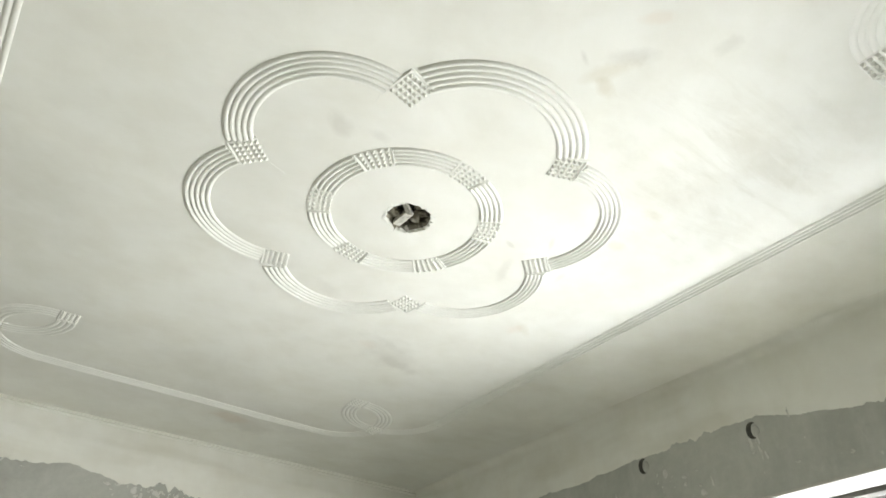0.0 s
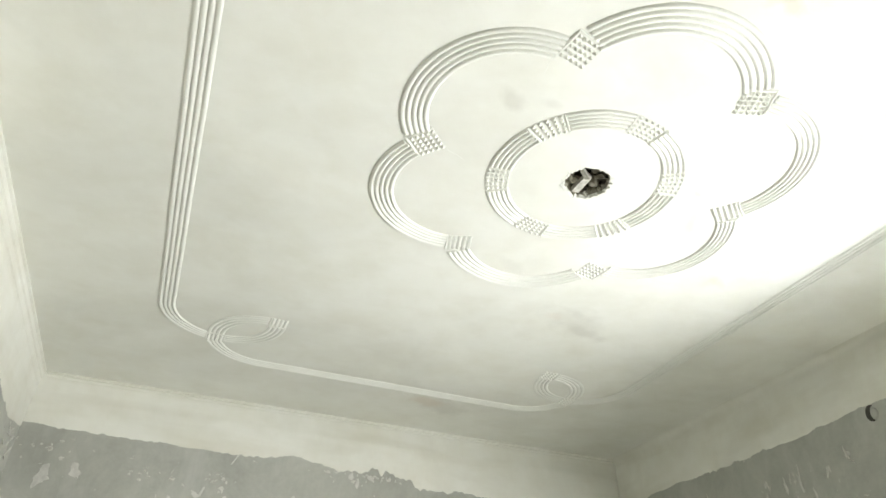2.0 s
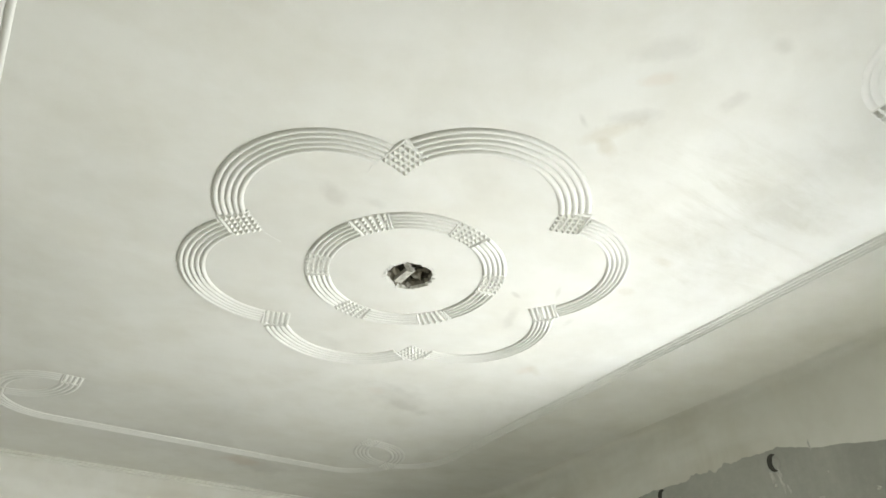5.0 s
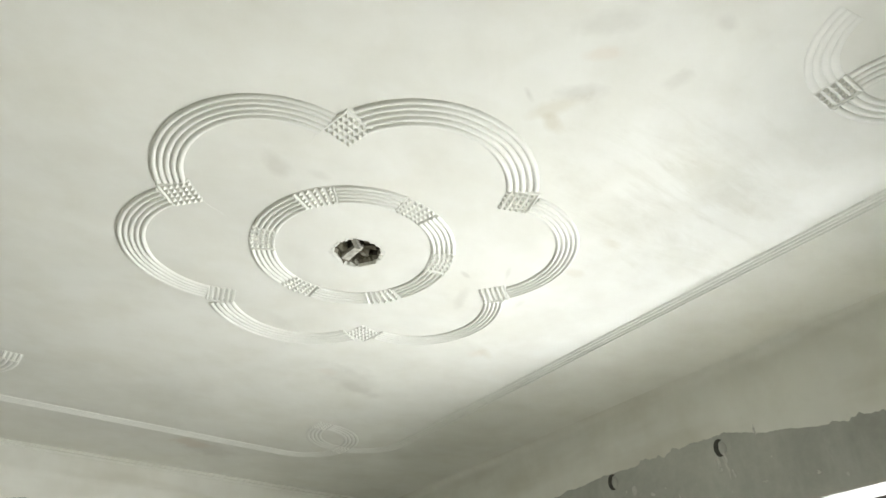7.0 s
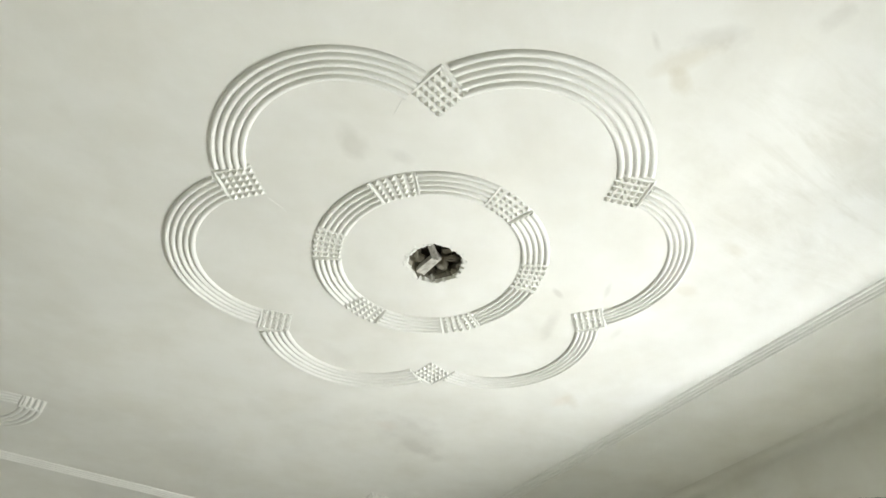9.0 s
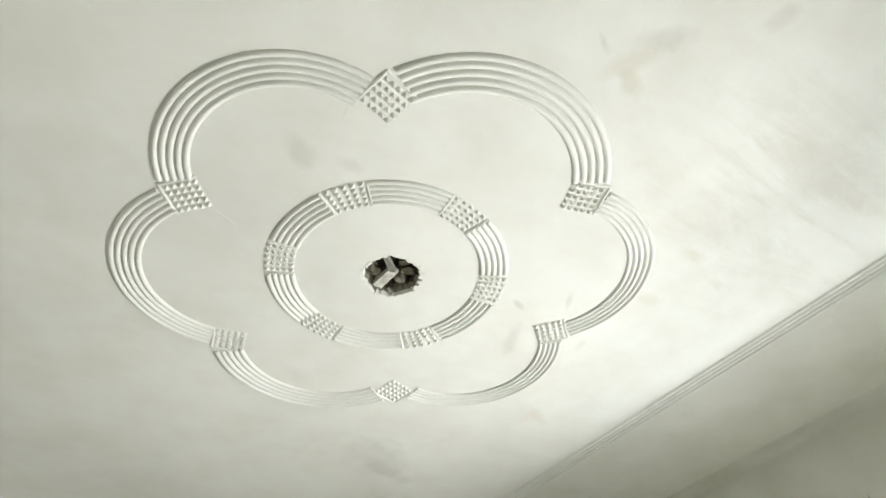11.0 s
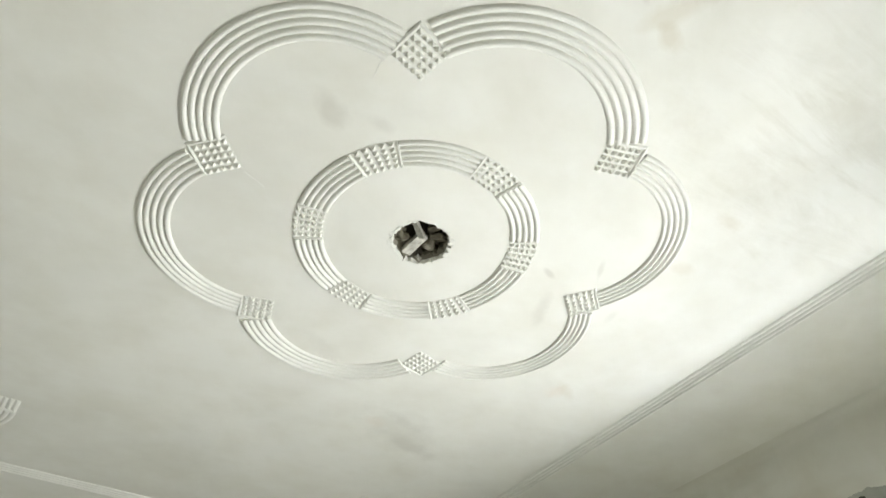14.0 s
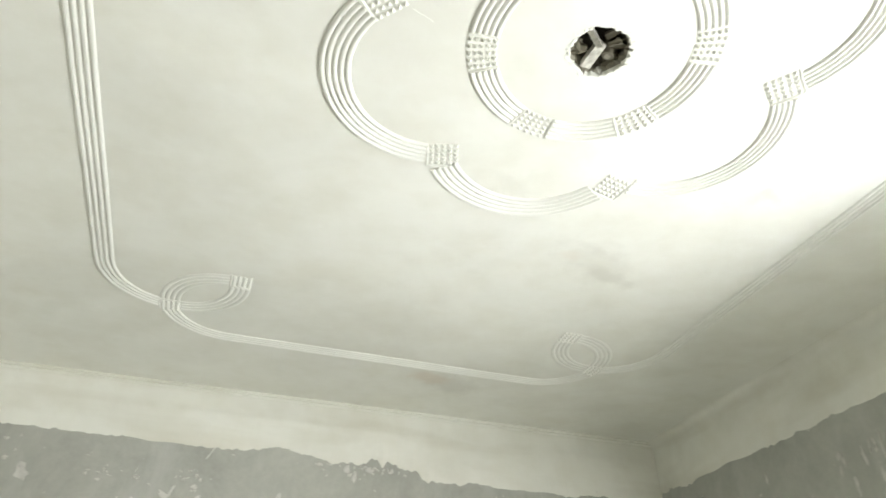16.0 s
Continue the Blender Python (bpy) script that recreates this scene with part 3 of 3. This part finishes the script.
def crumbs():
    """Broken putty flakes round the rim of the hole."""
    bm = bmesh.new()
    rnd = random.Random(5)
    for k in range(70):
        a = rnd.uniform(0, 2 * math.pi)
        if k < 30:
            a = rnd.gauss(math.pi * 0.95, 0.45)
        elif k < 48:
            a = rnd.gauss(-0.15, 0.4)
        r = 0.080 + abs(rnd.gauss(0, 0.006))
        s = rnd.uniform(0.002, 0.006)
        made = bmesh.ops.create_icosphere(bm, subdivisions=1, radius=s, matrix=pose(r * math.cos(a), r * math.sin(a), H + s * 0.1, rnd.uniform(-25, 25), rnd.uniform(-25, 25), rnd.uniform(0, 360)) @ Matrix.Diagonal((1.5, 1.0, 0.34, 1)))
        for v in made["verts"]:
            v.co += Vector((rnd.uniform(-1, 1), rnd.uniform(-1, 1), rnd.uniform(-1, 1))) * s * 0.25
    return tagged(part("plaster_crumbs", bm, relief), "loose white plaster flakes round the broken hole", "plaster flakes", kind="stuff")


crumbs()


# ---- on the walls ----
def conduit(y, z):
    """A round conduit mouth: a flat dark crescent for its inner shadow, the other side filled with mortar."""
    thing = tagged(new("conduit_mouth"), "round conduit mouth with a dark shadow crescent, half filled with grey mortar", "conduit", "conduit mouths")
    bm = bmesh.new()
    steps = 16
    inner, outer = [], []
    for k in range(steps + 1):
        a = radians(55 + 235 * k / steps)
        w = 0.026 * math.sin(math.pi * k / steps) ** 0.8 + 0.002
        outer.append((y - 0.028 * math.cos(a), z + 0.038 * math.sin(a)))
        inner.append((y - (0.028 - w) * math.cos(a), z + (0.038 - w) * math.sin(a)))
    ring = [bm.verts.new((EAST - 0.003, p, q)) for p, q in outer + inner[::-1]]
    back = [bm.verts.new((EAST + 0.004, p, q)) for p, q in outer + inner[::-1]]
    m = len(ring)
    for k in range(m):
        bm.faces.new((ring[k], ring[(k + 1) % m], back[(k + 1) % m], back[k]))
    for k in range(steps):
        bm.faces.new((ring[k], ring[k + 1], ring[m - 2 - k], ring[m - 1 - k]))
    part("mouth", bm, mouth_shade, thing, "flat dark crescent for the shaded open mouth")
    bm = bmesh.new()
    bmesh.ops.create_icosphere(bm, subdivisions=3, radius=1, matrix=pose(EAST, y - 0.013, z - 0.004) @ Matrix.Diagonal((0.008, 0.019, 0.027, 1)))
    smooth(part("mortar_plug", bm, cement, thing))


conduit(0.545, 2.712)
conduit(-0.058, 2.708)


def splashes(name, at, axis, spots, seed):
    """Dried putty spatters and drips, thin lumps on the cement, scattered about the spots (along, height, spread, count, drip)."""
    bm = bmesh.new()
    rnd = random.Random(seed)
    for s0, z0, spread, count, drip in spots:
        for k in range(count):
            s, z = s0 + rnd.gauss(0, spread), min(2.72, z0 + rnd.gauss(0, spread * 0.5))
            w, t = rnd.uniform(0.003, 0.012), rnd.uniform(0.003, 0.012)
            if rnd.random() < drip:
                w, t = rnd.uniform(0.004, 0.008), rnd.uniform(0.025, 0.055)
            if axis == "y" and at > 0 and (s < WIN_Y1 + 0.03 and z - t < WIN_Z1 + 0.04):
                continue
            tilt = rnd.uniform(-18, 18) if drip > 0.3 else rnd.uniform(-60, 60)
            m = pose(s, at, z, 0, tilt, 0) if axis == "x" else pose(at, s, z, tilt, 0, 90)
            made = bmesh.ops.create_icosphere(bm, subdivisions=2, radius=1, matrix=m @ Matrix.Diagonal((w, 0.0016, t, 1)))
            for v in made["verts"]:
                v.co += Vector((noise.noise(v.co * 110), noise.noise(v.co * 110 + Vector((7, 0, 0))), noise.noise(v.co * 60 + Vector((0, 9, 0))))) * w * 1.1
    return tagged(smooth(part(name, bm, splash_mat)), "dried white putty splashes on the grey wall", "putty splashes", kind="stuff")


def smears(name, at, axis, spots):
    """Thin ragged wipes and long runs of putty: (along, height, width, length, tilt)."""
    bm = bmesh.new()
    for s, z, w, t, tilt in spots:
        m = pose(s, at, z, 0, tilt, 0) if axis == "x" else pose(at, s, z, tilt, 0, 90)
        made = bmesh.ops.create_icosphere(bm, subdivisions=4, radius=1, matrix=m @ Matrix.Diagonal((w, 0.0014, t, 1)))
        for v in made["verts"]:
            p = v.co * 34
            d = Vector((noise.noise(p), noise.noise(p + Vector((7, 0, 0))), noise.noise(p * 0.6 + Vector((0, 9, 0)))))
            v.co += Vector((d.x * w * 0.9, 0, d.z * w * 1.4)) if axis == "x" else Vector((0, d.y * w * 0.9, d.z * w * 1.4))
            k = noise.noise(v.co * 75) * 0.0016
            v.co += Vector((0, k, 0)) if axis == "x" else Vector((k, 0, 0))
    return tagged(smooth(part(name, bm, smear_mat)), "thin wiped putty smears and runs on the grey wall", "putty smears", kind="stuff")


smear_mat = plain("wiped_putty", (0.55, 0.547, 0.51), 0.85, 0, 26, 0.14)
smears("putty_smears", NORTH, "x", [(-1.11, 2.425, 0.020, 0.035, 15), (-1.06, 2.44, 0.012, 0.05, -25), (-0.80, 2.445, 0.016, 0.06, 14), (-0.77, 2.37, 0.022, 0.05, 6), (-0.945, 2.515, 0.030, 0.010, -20), (-0.91, 2.53, 0.010, 0.022, 35),
       (0.0, 2.50, 0.015, 0.05, -8), (0.05, 2.47, 0.012, 0.045, 10), (0.304, 2.55, 0.014, 0.03, -20), (-0.05, 2.665, 0.010, 0.032, 5), (-0.09, 2.70, 0.016, 0.020, 0), (0.03, 2.70, 0.020, 0.014, 12),
       (-0.42, 2.52, 0.014, 0.04, 8), (-0.30, 2.44, 0.020, 0.03, -30), (-1.28, 2.40, 0.016, 0.04, 10), (-1.55, 2.56, 0.020, 0.05, -15), (-1.70, 2.50, 0.025, 0.06, 20)])
smears("putty_smears", EAST, "y", [(1.118, 2.50, 0.008, 0.075, -6), (1.02, 2.48, 0.007, 0.085, -14), (1.20, 2.44, 0.007, 0.06, 2), (0.956, 2.435, 0.006, 0.05, -10), (1.25, 2.57, 0.007, 0.022, 8), (1.06, 2.42, 0.008, 0.05, -5), (0.72, 2.573, 0.010, 0.020, -10),
       (0.48, 2.50, 0.012, 0.030, -8), (0.43, 2.64, 0.012, 0.016, 0), (0.237, 2.505, 0.012, 0.022, -20), (0.33, 2.60, 0.014, 0.014, 25), (-0.035, 2.655, 0.006, 0.030, -14), (-0.075, 2.65, 0.005, 0.040, -12), (-0.095, 2.58, 0.005, 0.030, -14)])
splash_mat = plain("dried_splash", (0.55, 0.545, 0.50), 0.8, 0, 40, 0.15)
NORTH_SPOTS = [(-1.22, 2.59, 0.04, 9, 0.0), (-1.07, 2.58, 0.03, 6, 0.0), (-0.83, 2.60, 0.05, 9, 0.0), (-0.82, 2.54, 0.03, 6, 0.0), (-1.72, 2.64, 0.07, 14, 0.0), (-0.02, 2.72, 0.05, 16, 0.0),
               (0.13, 2.745, 0.04, 12, 0.0), (-0.22, 2.76, 0.03, 8, 0.0), (-0.3, 2.55, 0.4, 14, 0.1), (0.6, 2.6, 0.3, 8, 0.1), (-1.3, 2.5, 0.4, 14, 0.1), (1.3, 2.6, 0.25, 5, 0.2)]
EAST_SPOTS = [(1.22, 2.55, 0.035, 5, 0.9), (1.05, 2.56, 0.05, 4, 0.8), (0.85, 2.52, 0.06, 5, 0.6), (0.42, 2.62, 0.06, 7, 0.1), (0.3, 2.58, 0.06, 6, 0.2), (-0.05, 2.62, 0.02, 4, 0.6),
              (0.5, 2.45, 0.2, 8, 0.3), (1.6, 2.55, 0.3, 8, 0.5), (2.2, 2.6, 0.2, 5, 0.3), (-0.4, 2.6, 0.15, 4, 0.2)]
splashes("putty_splashes", NORTH, "x", NORTH_SPOTS, 3)
splashes("putty_splashes", EAST, "y", EAST_SPOTS, 4)
splashes("putty_splashes", WEST, "y", [(2.35, 2.65, 0.1, 20, 0.2), (2.0, 2.6, 0.2, 12, 0.3)], 6)
